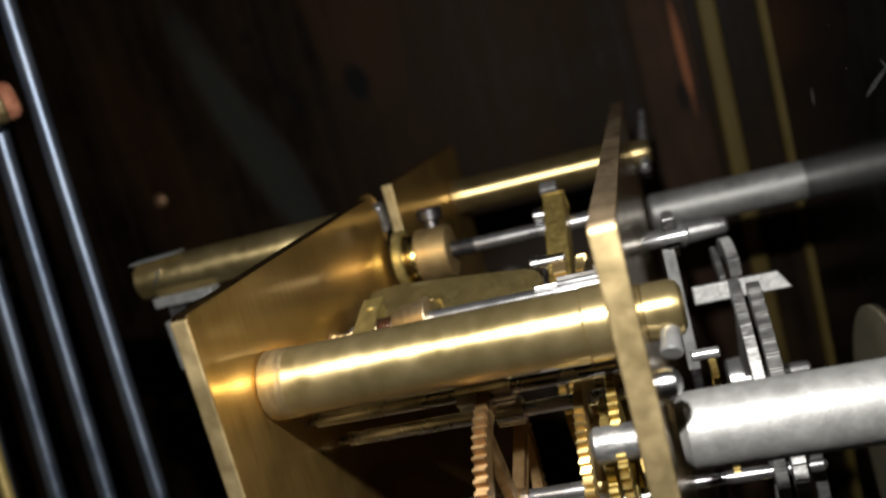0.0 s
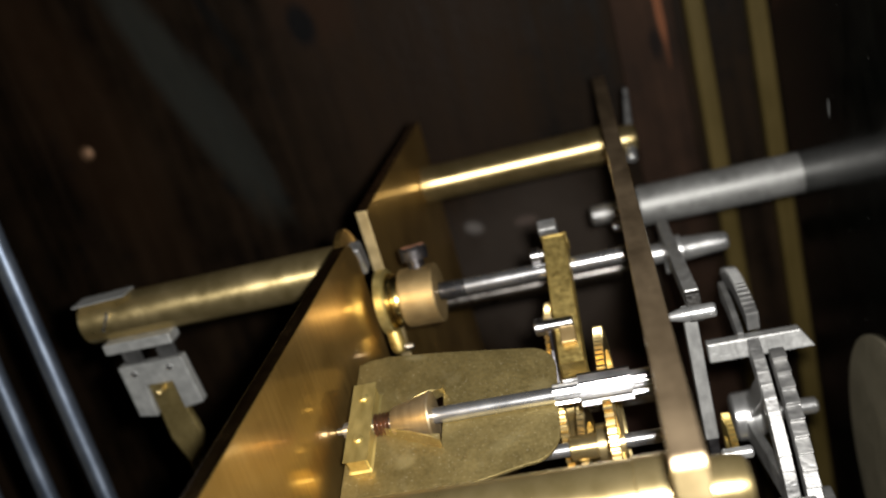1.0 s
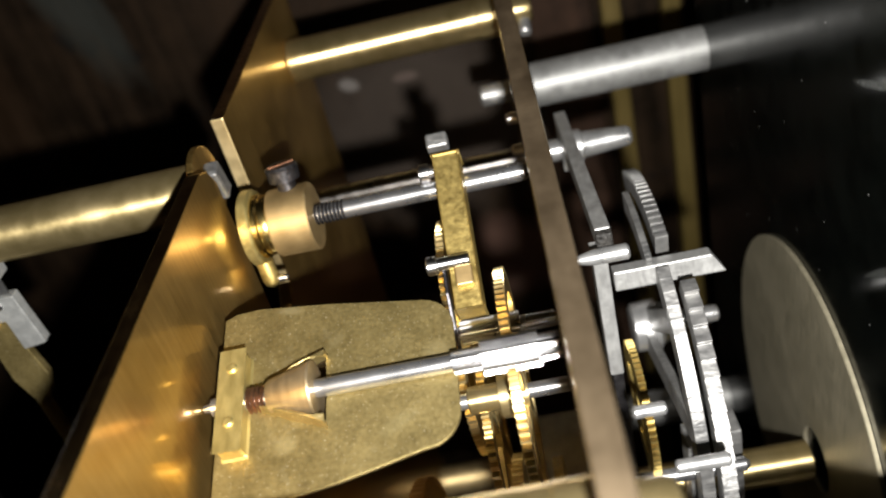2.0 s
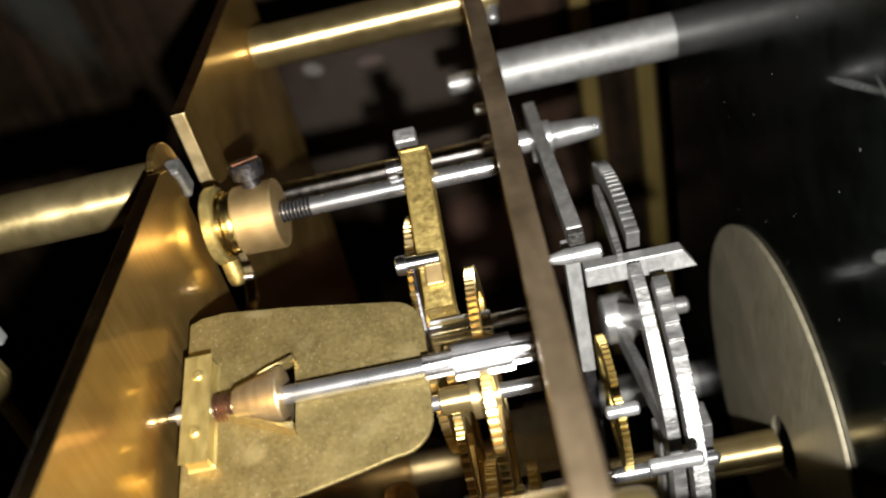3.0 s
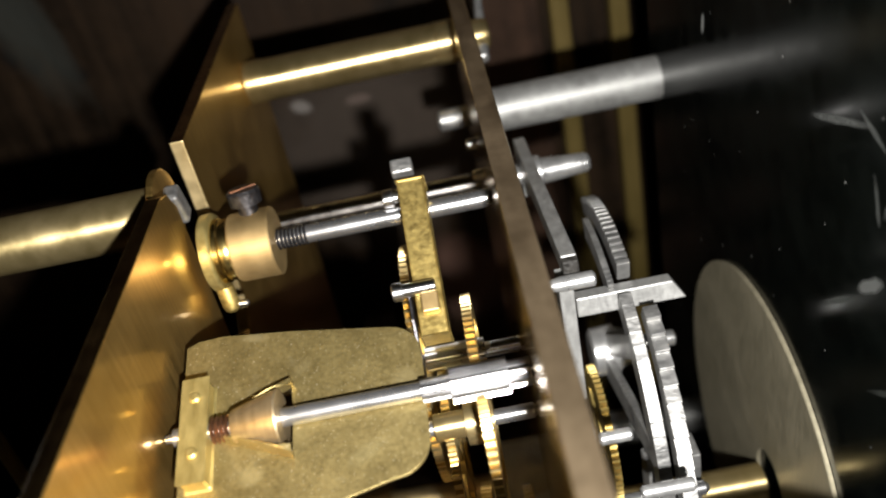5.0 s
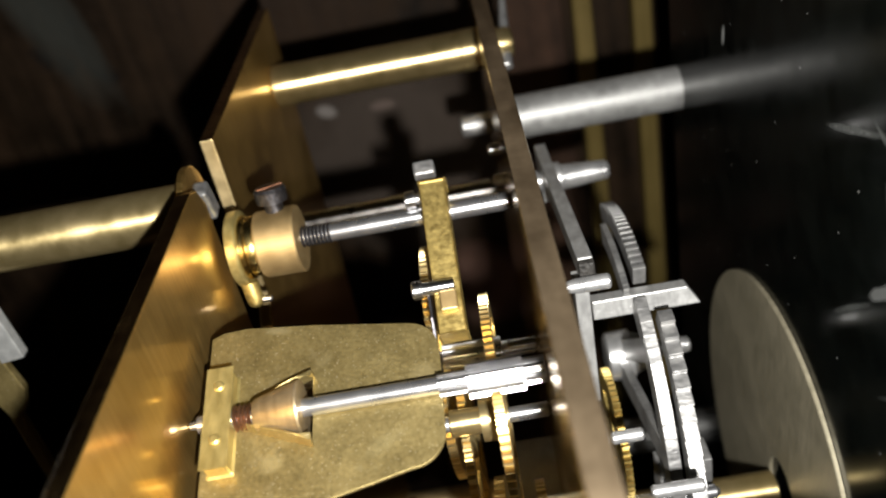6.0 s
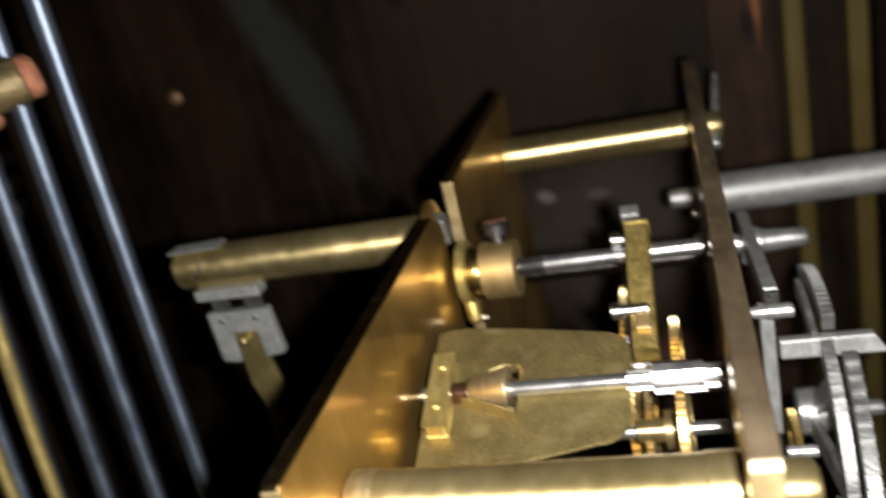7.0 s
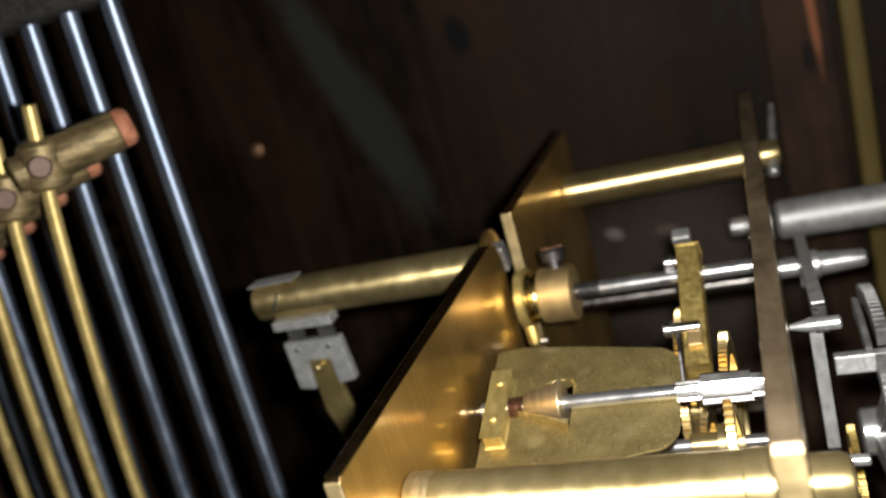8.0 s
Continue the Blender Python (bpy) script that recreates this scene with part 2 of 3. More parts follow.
# old spots on the fly
patched(BRASS_DULL, [
    ((-17, -58.5, 206), (3.0, 2.2, 9), (0, 0, 20), (0.46, 0.38, 0.18), 0.6, 0.9),
    ((-17, -32, 206), (3.6, 1.3, 9), (0, 0, -10), (0.50, 0.42, 0.22), 0.6, 1.0),
    ((10, -46, 206), (3.2, 2.4, 9), (0, 0, 0), (0.42, 0.34, 0.16), 0.6, 0.7),
    ((2, -58, 206), (4.4, 2.0, 9), (0, 0, 30), (0.36, 0.30, 0.14), 0.45, 1.1),
    ((-14, -66, 206), (2.2, 1.6, 9), (0, 0, 0), (0.14, 0.10, 0.045), 0.6, 0.9),
    ((-8, -40, 206), (2.6, 1.6, 9), (0, 0, 40), (0.40, 0.33, 0.16), 0.4, 1.0),
])

# fine dust on the lacquer
def dusted(m, scale, size, colour):
    nt = m.node_tree
    b = nt.nodes["Principled BSDF"]
    N = nt.nodes.new
    co = N("ShaderNodeTexCoord")
    vo = N("ShaderNodeTexVoronoi")
    vo.inputs["Scale"].default_value = scale
    vo.inputs["Randomness"].default_value = 1.0
    link(nt, co.outputs["Object"], vo.inputs["Vector"])
    keep = N("ShaderNodeSeparateColor")
    link(nt, vo.outputs["Color"], keep.inputs[0])
    few = N("ShaderNodeMath")
    few.operation = "GREATER_THAN"
    few.inputs[1].default_value = 0.65
    link(nt, keep.outputs[0], few.inputs[0])
    near = N("ShaderNodeMath")
    near.operation = "LESS_THAN"
    near.inputs[1].default_value = size
    link(nt, vo.outputs["Distance"], near.inputs[0])
    both = N("ShaderNodeMath")
    both.operation = "MULTIPLY"
    link(nt, few.outputs[0], both.inputs[0])
    link(nt, near.outputs[0], both.inputs[1])
    mx = N("ShaderNodeMix")
    mx.data_type = "RGBA"
    mx.inputs["B"].default_value = (*colour, 1)
    link(nt, both.outputs[0], mx.inputs[0])
    link(nt, b.inputs["Base Color"].links[0].from_socket, mx.inputs["A"])
    link(nt, mx.outputs["Result"], b.inputs["Base Color"])


dusted(DIAL_BLACK, 190, 0.045, (0.2, 0.2, 0.19))
dusted(BRASS_DULL, 1700, 0.22, (0.42, 0.35, 0.19))
dusted(BRASS_DULL, 900, 0.11, (0.56, 0.49, 0.32))

# ---- mesh helpers (all take millimetres) ----
def V(*a):
    return Vector(a) * MM


def basis(d):
    d = Vector(d).normalized()
    u = d.orthogonal().normalized() if abs(d.x) < 0.999 else Vector((0, 1, 0))
    return d, u, d.cross(u)


def lathe(bm, origin, direction, profile, seg=28):
    """A turned body: profile of (distance along the axis, radius) from end to end, closed by caps."""
    d, u, w = basis(direction)
    o = Vector(origin)
    rings = []
    for s, r in profile:
        if r <= 1e-6:
            rings.append([bm.verts.new((o + d * s) * MM)])
        else:
            rings.append([bm.verts.new((o + d * s + (u * math.cos(a) + w * math.sin(a)) * r) * MM) for a in (2 * math.pi * k / seg for k in range(seg))])
    for a, b in zip(rings, rings[1:]):
        for k in range(seg):
            j = (k + 1) % seg
            if len(a) == 1 and len(b) == 1:
                break
            if len(a) == 1:
                f = bm.faces.new((a[0], b[j], b[k]))
            elif len(b) == 1:
                f = bm.faces.new((a[k], a[j], b[0]))
            else:
                f = bm.faces.new((a[k], a[j], b[j], b[k]))
            f.smooth = True
    if len(rings[0]) > 1:
        bm.faces.new(rings[0][::-1])
    if len(rings[-1]) > 1:
        bm.faces.new(rings[-1])
    # shoulders stay sharp
    for i, ring in enumerate(rings):
        inner = 0 < i < len(rings) - 1
        if len(ring) == 1:
            continue
        if inner:
            (s0, r0), (s1, r1), (s2, r2) = profile[i - 1:i + 2]
            if abs(math.atan2(r2 - r1, s2 - s1) - math.atan2(r1 - r0, s1 - s0)) < 0.55:
                continue
        for k in range(seg):
            e = bm.edges.get((ring[k], ring[(k + 1) % seg]))
            if e:
                e.smooth = False


def rod(bm, p0, p1, r, edge=0.3, seg=24):
    d = Vector(p1) - Vector(p0)
    e = min(edge, r * 0.5)
    lathe(bm, p0, d, [(0, r - e), (e, r), (d.length - e, r), (d.length, r - e)], seg)


def prism(bm, outline, origin, u, v, n, thick, bevel=0.25):
    """A flat plate: an outline in the plane of u and v, thick along n, with broken edges."""
    o, u, v, n = Vector(origin), Vector(u).normalized(), Vector(v).normalized(), Vector(n).normalized()
    own = bmesh.new()
    low = [own.verts.new((o + u * a + v * b) * MM) for a, b in outline]
    top = [own.verts.new((o + u * a + v * b + n * thick) * MM) for a, b in outline]
    own.faces.new(low[::-1])
    own.faces.new(top)
    for k in range(len(low)):
        j = (k + 1) % len(low)
        own.faces.new((low[k], low[j], top[j], top[k]))
    bmesh.ops.recalc_face_normals(own, faces=own.faces)
    if bevel:
        sharp = [e for e in own.edges if len(e.link_faces) == 2 and e.calc_face_angle(0) > 0.6]
        bmesh.ops.bevel(own, geom=sharp, offset=bevel * MM, segments=2, profile=0.5, affect="EDGES", clamp_overlap=True)
    merge(bm, own)


def merge(bm, own):
    me = bpy.data.meshes.new("tmp")
    own.to_mesh(me)
    own.free()
    bm.from_mesh(me)
    bpy.data.meshes.remove(me)


def block(bm, centre, size, turn=None, bevel=0.3):
    own = bmesh.new()
    bmesh.ops.create_cube(own, size=1.0)
    for q in own.verts:
        p = Vector((q.co.x * size[0], q.co.y * size[1], q.co.z * size[2]))
        q.co = ((turn @ p if turn else p) + Vector(centre)) * MM
    if bevel:
        bmesh.ops.bevel(own, geom=own.edges[:], offset=bevel * MM, segments=2, profile=0.5, affect="EDGES", clamp_overlap=True)
    merge(bm, own)


def beam(bm, p0, p1, width, height, side=(1, 0, 0), bevel=0.3):
    """A bar of rectangular section from p0 to p1; width along side, height across it."""
    p0, p1 = Vector(p0), Vector(p1)
    d = (p1 - p0).normalized()
    s = (Vector(side) - d * d.dot(Vector(side))).normalized()
    m = Matrix((d, s, d.cross(s))).transposed()
    block(bm, (p0 + p1) / 2, ((p1 - p0).length, width, height), m, bevel)


def gear(bm, x0, x1, cy, cz, tip, root, teeth, rim=4.0, arms=4, hub=4.0, phase=0.0):
    """A spur wheel across the x axis with cut teeth and a rim."""
    inner = root - rim
    ring = []
    for k in range(teeth * 4):
        a = 2 * math.pi * (k + 0.5) / (teeth * 4) + phase
        r = tip if k % 4 in (0, 1) else root
        ring.append((a, r))
    cols = []
    for x in (x0, x1):
        cols.append(([bm.verts.new(V(x, cy + r * math.cos(a), cz + r * math.sin(a))) for a, r in ring], [bm.verts.new(V(x, cy + inner * math.cos(a), cz + inner * math.sin(a))) for a, r in ring]))
    n = len(ring)
    (o0, i0), (o1, i1) = cols
    for k in range(n):
        j = (k + 1) % n
        for quad in ((o0[k], o0[j], o1[j], o1[k]), (i0[j], i0[k], i1[k], i1[j]), (o0[j], o0[k], i0[k], i0[j]), (o1[k], o1[j], i1[j], i1[k])):
            bm.faces.new(quad)


def crossing(bm, x0, x1, cy, cz, a, r0, r1):
    c = Vector((0, math.cos(a), math.sin(a)))
    o = Vector(((x0 + x1) / 2, cy, cz))
    beam(bm, o + c * r0, o + c * r1, (x1 - x0) * 0.9, 3.2, (1, 0, 0), 0.2)


def pinion(bm, x0, x1, cy, cz, tip, core, leaves):
    """Long leaves cut round an arbor."""
    ring = []
    for k in range(leaves):
        for f, r in ((0.0, core), (0.22, core), (0.34, tip * 0.96), (0.5, tip), (0.66, tip * 0.96), (0.78, core)):
            a = 2 * math.pi * (k + f) / leaves
            ring.append((r * math.cos(a), r * math.sin(a)))
    prism(bm, ring, (x0, cy, cz), (0, 1, 0), (0, 0, 1), (1, 0, 0), x1 - x0, 0)


# ---- objects ----
def thing(name, at, label, category, group="", kind=""):
    ob = new(name)
    ob.empty_display_size = 0.01
    ob.location = V(*at)
    return tagged(ob, label, category, group, kind)


def base_of(parent):
    p = Vector((0, 0, 0))
    while parent is not None:
        p = p + parent.location
        parent = parent.parent
    return p


def part(name, bm, material, parent=None, label=""):
    """Links a bmesh, built in the place's own coordinates, as one mesh under a thing or a part."""
    me = bpy.data.meshes.new(name)
    b = base_of(parent)
    bmesh.ops.recalc_face_normals(bm, faces=bm.faces)
    for q in bm.verts:
        q.co -= b
    bm.to_mesh(me)
    bm.free()
    me.materials.append(material)
    ob = new(name, me)
    ob.parent = parent
    return tagged(ob, label) if label else ob


def mesh(fn, *a, **k):
    bm = bmesh.new()
    fn(bm, *a, **k)
    return bm


def setting(name, bm, material, label, category):
    return tagged(part(name, bm, material), label, category, "", "structure")

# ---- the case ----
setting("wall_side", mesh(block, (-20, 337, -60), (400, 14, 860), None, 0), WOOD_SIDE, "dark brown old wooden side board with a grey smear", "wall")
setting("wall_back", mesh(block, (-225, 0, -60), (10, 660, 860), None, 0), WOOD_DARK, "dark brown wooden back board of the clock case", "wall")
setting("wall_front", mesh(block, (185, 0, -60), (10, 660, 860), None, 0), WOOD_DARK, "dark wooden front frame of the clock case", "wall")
# added behind the viewer, where the case stands open, to keep the surroundings dark
setting("wall_near", mesh(block, (-20, -337, -60), (400, 14, 860), None, 0), WOOD_DARK, "unseen dark wall added to close the open near side", "wall")
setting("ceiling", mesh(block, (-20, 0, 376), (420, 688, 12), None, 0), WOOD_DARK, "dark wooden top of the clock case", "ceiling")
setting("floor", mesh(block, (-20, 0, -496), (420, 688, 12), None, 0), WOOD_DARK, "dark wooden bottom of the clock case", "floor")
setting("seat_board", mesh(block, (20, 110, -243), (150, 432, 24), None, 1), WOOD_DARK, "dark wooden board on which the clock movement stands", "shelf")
setting("casing_strip", mesh(block, (91, 327.5, -60), (27, 6, 860), None, 0.8), WOOD_RED, "worn reddish brown wooden strip along the case side", "trim")
for x in (113, 139):
    setting("moulding", mesh(block, (x, 325, -60), (8.5, 10, 860), None, 1.5), WOOD_PALE, "pale varnished vertical wooden moulding in the case", "moulding")

nail = thing("nail", (-196, 329.8, 2.8), "copper coloured nail head in the case side", "nail")
part("nail_head", mesh(lathe, (-196, 330.2, 2.8), (0, -1, 0), [(0, 3.8), (0.8, 3.6), (1.8, 2.4), (2.2, 0)], 16), surface("copper_nail", (0.30, 0.17, 0.09), (0.5, 0.3, 0.18), (0.4, 0.6), 0.6), nail)

# ---- the movement ----
movement = thing("clock_movement", (32, 110, -231), "brass clock movement with steel arbors between two plates", "clock movement")

def plate_outline(notch):
    pts = [(0, -231), (224, -231), (224, -1), (223, 0)]
    if notch:
        pts += [(126.3, 0), (126.3, -46), (122, -50), (112, -50), (108, -46), (108, -6), (105, -1.5), (101, 0)]
    return pts + [(1, 0), (0, -1)]

back_plate = part("back_plate", mesh(prism, plate_outline(True), (0, 0, 0), (0, 1, 0), (0, 0, 1), (-1, 0, 0), 3.2, 0.35), BRASS_PLATE, movement, "brushed golden brass back plate with a notch")
front_plate = part("front_plate", mesh(prism, plate_outline(False), (63.5, 0, 0), (0, 1, 0), (0, 0, 1), (1, 0, 0), 4.3, 0.35), FRONT_FACE, movement, "tarnished brass front plate")
# upward faces take the dimmed edge colours, so their shade is painted in
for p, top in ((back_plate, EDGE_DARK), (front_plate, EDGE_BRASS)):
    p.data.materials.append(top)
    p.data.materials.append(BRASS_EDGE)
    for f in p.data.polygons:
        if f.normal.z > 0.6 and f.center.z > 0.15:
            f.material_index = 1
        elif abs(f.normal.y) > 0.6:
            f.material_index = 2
for y, z in ((19.7, -20.2), (201.5, -18.2), (12, -222), (209, -222)):
    pillar = part("pillar", mesh(lathe, (0.1, y, z), (1, 0, 0), [(0, 6.0), (0.5, 6.4), (5.5, 6.4), (6, 6.2), (58, 6.2), (58.3, 6.4), (63.4, 6.4), (63.8, 6.0)], 40), BRASS_TURNED if z > -100 else BRASS_EDGE, movement, "polished turned brass pillar")
    part("pillar_nut", mesh(lathe, (67.9, y, z), (1, 0, 0), [(0, 4.8), (4.4, 4.8), (5.6, 4.3), (6.2, 3.2), (6.3, 0)], 28), BRASS_TURNED, pillar)
    if y < 50 and z > -100:
        part("worn_band", mesh(lathe, (0.4, y, z), (1, 0, 0), [(0, 6.35), (0.2, 6.42), (4.6, 6.42), (4.8, 6.35)], 40), BRASS_WORN, pillar)
    long = 29 if y > 100 else 12
    part("taper_pin", mesh(lathe, (70.8, y - 7, z - 5), (0.1, 0.78, 0.62), [(0, 1.7), (0.3, 1.9), (long, 0.9), (long + 0.3, 0.5)], 16), SATIN, pillar)

def arbor(y, z, r=1.5, x0=0.2, x1=63.8):
    return part("arbor", mesh(lathe, (x0, y, z), (1, 0, 0), [(0, 0.7), (1.5, 0.8), (1.6, r), (x1 - x0 - 0.9, r), (x1 - x0 - 0.6, r - 0.4), (x1 - x0, 0.7)], 24), ARBOR_STEEL, movement)

# pallet arbor with its collar, thread and pallet bar
AY, AZ = 111.0, -20.3
arbor(AY, AZ, 2.0, 4, 63.8)
collar = part("collar", mesh(lathe, (7.2, AY, AZ), (1, 0, 0), [(0, 6.4), (0.3, 7.2), (0.6, 7.4), (9.0, 7.5), (9.3, 7.3), (9.35, 2.2)], 48), BRASS_HUB, movement, "turned brass collar")
part("flange", mesh(lathe, (1.4, AY, AZ), (1, 0, 0), [(0, 8.0), (0.3, 8.4), (2.2, 8.5), (2.6, 8.2), (2.7, 6.4)], 40), BRASS_FILED, collar, "filed brass flange")
part("groove", mesh(lathe, (4.0, AY, AZ), (1, 0, 0), [(0, 7.2), (1.0, 7.1), (1.4, 6.7), (2.6, 6.7), (3.3, 6.4)], 48), BRASS_GOLD, collar, "bright turned neck of the collar")
part("tail", mesh(lathe, (3.4, AY - 4.6, AZ - 6.4), (0.12, -0.35, -0.9), [(0, 1.9), (4.0, 1.9), (5.0, 1.6), (5.6, 0.8), (5.65, 0)], 16), BRASS_CAST, collar)
part("tail_pin", mesh(rod, (4.4, AY - 6.0, AZ - 10.2), (7.6, AY - 6.0, AZ - 10.4), 0.8, 0.2, 12), STEEL, collar)
bm = bmesh.new()
for k in range(8):
    lathe(bm, (16.5 + k * 0.85, AY, AZ), (1, 0, 0), [(0, 1.9), (0.42, 2.35), (0.84, 1.9)], 20)
part("thread", bm, STEEL_DARK, collar)
bm = bmesh.new()
lathe(bm, (12.3, AY + 1.2, AZ + 5.5), (0.0, 0.2, 0.97), [(0, 2.1), (3.6, 2.1), (3.7, 3.4), (6.4, 3.6), (7.0, 3.2), (7.05, 0)], 28)
screw = part("set_screw", bm, STEEL_DARK, collar, "dark slotted steel set screw")
part("slot", mesh(block, (12.3, AY + 2.65, AZ + 12.4), (5.8, 1.0, 0.4), Matrix.Rotation(-0.2, 3, "X") @ Matrix.Rotation(0.6, 3, "Z"), 0), RUST, screw, "rusty screw slot")

pallet = part("pallet_bar", mesh(beam, (47.4, 110.6, -13.6), (47.3, 82.8, -32.8), 5.4, 6.4, (1, 0, 0), 0.35), BRASS_CAST, movement, "pitted brass bar clamped on the arbor")
part("cap", mesh(block, (46.1, 112.9, -10.4), (4.6, 3.4, 3.2), Matrix.Rotation(0.6, 3, "X"), 0.5), STEEL_CUT, pallet)
bm = bmesh.new()
lathe(bm, (40.6, 112.2, -16.6), (1, 0, 0), [(0, 1.6), (0.3, 2.0), (2.2, 2.0), (2.4, 1.2), (4.5, 1.2)], 18)
part("screw", bm, STEEL, pallet)
bm = bmesh.new()
lathe(bm, (40.4, 88.4, -24.0), (1, 0, 0), [(0, 1.6), (0.3, 1.9), (2.0, 1.9), (2.1, 1.4), (8.4, 1.4), (8.6, 1.1)], 18)
part("screw", bm, STEEL, pallet)
part("lug", mesh(block, (47.4, 86.6, -27.0), (3.4, 4.0, 4.2), Matrix.Rotation(0.6, 3, "X"), 0.3), BRASS_HUB, pallet)
part("spring", mesh(prism, [(88, -25), (84, -28), (80, -34), (79, -39), (80.5, -39), (82.5, -33.5), (86, -30), (90, -27)], (43.2, 0, 0), (0, 1, 0), (0, 0, 1), (1, 0, 0), 0.6, 0.1), STEEL_DARK, pallet)

# the fly
FA = math.atan(0.303)
FY, FZ = 60.0, -24.6
fu, fv, fn = Vector((1, 0, 0)), Vector((0, math.cos(FA), math.sin(FA))), Vector((0, -math.sin(FA), math.cos(FA)))
fo = Vector((0, FY, FZ)) - fn * 1.9

def round_corner(c, r, a0, a1, n=6):
    return [(c[0] + r * math.cos(radians(a0 + (a1 - a0) * k / n)), c[1] + r * math.sin(radians(a0 + (a1 - a0) * k / n))) for k in range(n + 1)]

far_half = [(2.2, 0.4), (8.4, 0.4), (21.8, 6.9), (22.0, 1.8), (45.2, 1.8)] + round_corner((39, 9.0), 6.2, 0, 80) + [(22, 18.4), (9, 20.2), (4.4, 20.0), (2.2, 19.0)]
near_half = [(2.2, 0.4), (2.2, -20.6), (14, -18.9), (24, -17.3), (32, -15.6), (38, -14.2)] + round_corner((38.6, -7.8), 6.3, -75, 0, 8) + [(45.0, 1.8), (22.0, 1.8), (21.8, -6.4), (8.4, 0.4)]
fly = part("fly", mesh(prism, far_half, fo, fu, fv, fn, 0.7, 0.12), BRASS_DULL, movement, "dull spotted brass fly vane")
part("near_vane", mesh(prism, near_half, fo, fu, fv, fn, 0.7, 0.12), BRASS_DULL, fly)

def fp(a, b, h):
    return fo + fu * a + fv * b + fn * h

bm = bmesh.new()
beam(bm, fp(5.9, -10.0, 2.6), fp(5.9, 9.2, 2.6), 4.2, 3.7, (1, 0, 0), 0.35)
clamp = part("clamp_block", bm, BRASS_FILED, fly, "brass clamping block with two rivets")
for b in (-4.9, 5.6):
    part("rivet", mesh(lathe, fp(5.9, b, 4.4), fn, [(0, 1.05), (0.25, 1.0), (0.5, 0.7), (0.55, 0)], 16), BRASS_FILED, clamp)

bm = bmesh.new()
lathe(bm, (12.1, FY, FZ), (1, 0, 0), [(0, 2.7), (0.4, 3.0), (7.7, 4.9), (8.1, 5.05), (8.4, 4.9), (8.45, 1.7)], 40)
part("cone", bm, surface("pale_cone_brass", (0.36, 0.275, 0.16), (0.54, 0.425, 0.265), (0.34, 0.48), 0.88, (900, 200, 200), 150, 0.12), fly)
for s in (1, -1):
    # the slot's edge is bent up into a thin lip that ends in a small curl
    bm = bmesh.new()
    rows = []
    for k in range(13):
        f = k / 12
        a, out = 8.0 + 14.2 * f, 0.6 + 6.3 * f
        rise = 0.7 + 2.3 * math.sin(math.pi * min(1.0, 0.15 + 0.6 * f) * 0.9)
        curl = 1.2 * max(0.0, f - 0.8) / 0.2
        rows.append([bm.verts.new(fp(a, s * w, h) * MM) for w, h in ((out, 0.1), (out - 0.5, rise), (out - curl, rise + 0.45), (out + 0.15, rise + 0.25), (out + 0.65, 0.1))])
    for p, q in zip(rows, rows[1:]):
        for k in range(5):
            bm.faces.new((p[k], q[k], q[(k + 1) % 5], p[(k + 1) % 5]))
    bm.faces.new(rows[0])
    bm.faces.new(rows[-1][::-1])
    part("lip", bm, BRASS_DULL, fly)
bm = bmesh.new()
for k in range(4):
    lathe(bm, (8.2 + k * 0.85, FY, FZ), (1, 0, 0), [(0, 1.7), (0.4, 2.4), (0.8, 1.7)], 18)
part("coil", bm, surface("copper_wire", (0.15, 0.075, 0.04), (0.30, 0.16, 0.085), (0.3, 0.5), 0.9), fly)
arbor(FY, FZ, 1.6, 0.2, 63.8)
part("pinion", mesh(pinion, 49.6, 59.4, FY, FZ, 3.3, 1.7, 7), STEEL, movement, "bright steel pinion with long leaves")
part("pinion_shank", mesh(pinion, 44.6, 49.7, FY, FZ, 2.15, 1.5, 7), STEEL, movement)
part("pinion_shank", mesh(pinion, 59.3, 63.2, FY, FZ, 2.5, 1.5, 7), STEEL, movement)

# going wheels and arbors between the plates
def wheel(x, y, z, tip, teeth, t=1.9, mat=BRASS_TURNED, arms=4, hub=4.0, rim=3.6, phase=0.0):
    w = part("wheel", mesh(gear, x - t / 2, x + t / 2, y, z, tip, tip - 1.5, teeth, rim, arms, hub, phase), mat, movement, "toothed brass wheel")
    for k in range(arms):
        part("arm", mesh(crossing, x - t / 2, x + t / 2, y, z, 2 * math.pi * k / arms + 0.4 + phase, hub * 0.7, tip - 1.5 - rim + 0.4), mat, w)
    part("hub", mesh(lathe, (x - t / 2 - 0.2, y, z), (1, 0, 0), [(0, hub), (t + 0.4, hub)], 24), mat, w)
    return w

wheel(54.2, 71.6, -45.2, 24.4, 100, 1.7)
arbor(71.6, -45.2, 1.5, 0.2, 63.8)
part("arbor", mesh(lathe, (0.2, 166, -47.6), (1, 0, 0), [(0, 1.2), (2, 1.2), (2.1, 3.2), (60, 3.2), (60.1, 1.2), (63.6, 1.2)], 24), STEEL_GREY, movement)
part("collet", mesh(lathe, (43.5, 71.6, -45.2), (1, 0, 0), [(0, 2.4), (0.3, 2.7), (6, 2.7), (6.2, 4.4), (9.4, 4.6), (9.6, 4.2)], 28), BRASS_TURNED, movement)
wheel(46.0, 82, -66, 22, 70, 1.6)
arbor(84, -38.5, 1.4, 0.2, 63.8)
part("pinion", mesh(pinion, 44, 56, 84, -38.5, 2.6, 1.6, 8), STEEL, movement)
wheel(42.2, 103, -55, 27, 84, 1.8)
arbor(103, -55, 1.6)
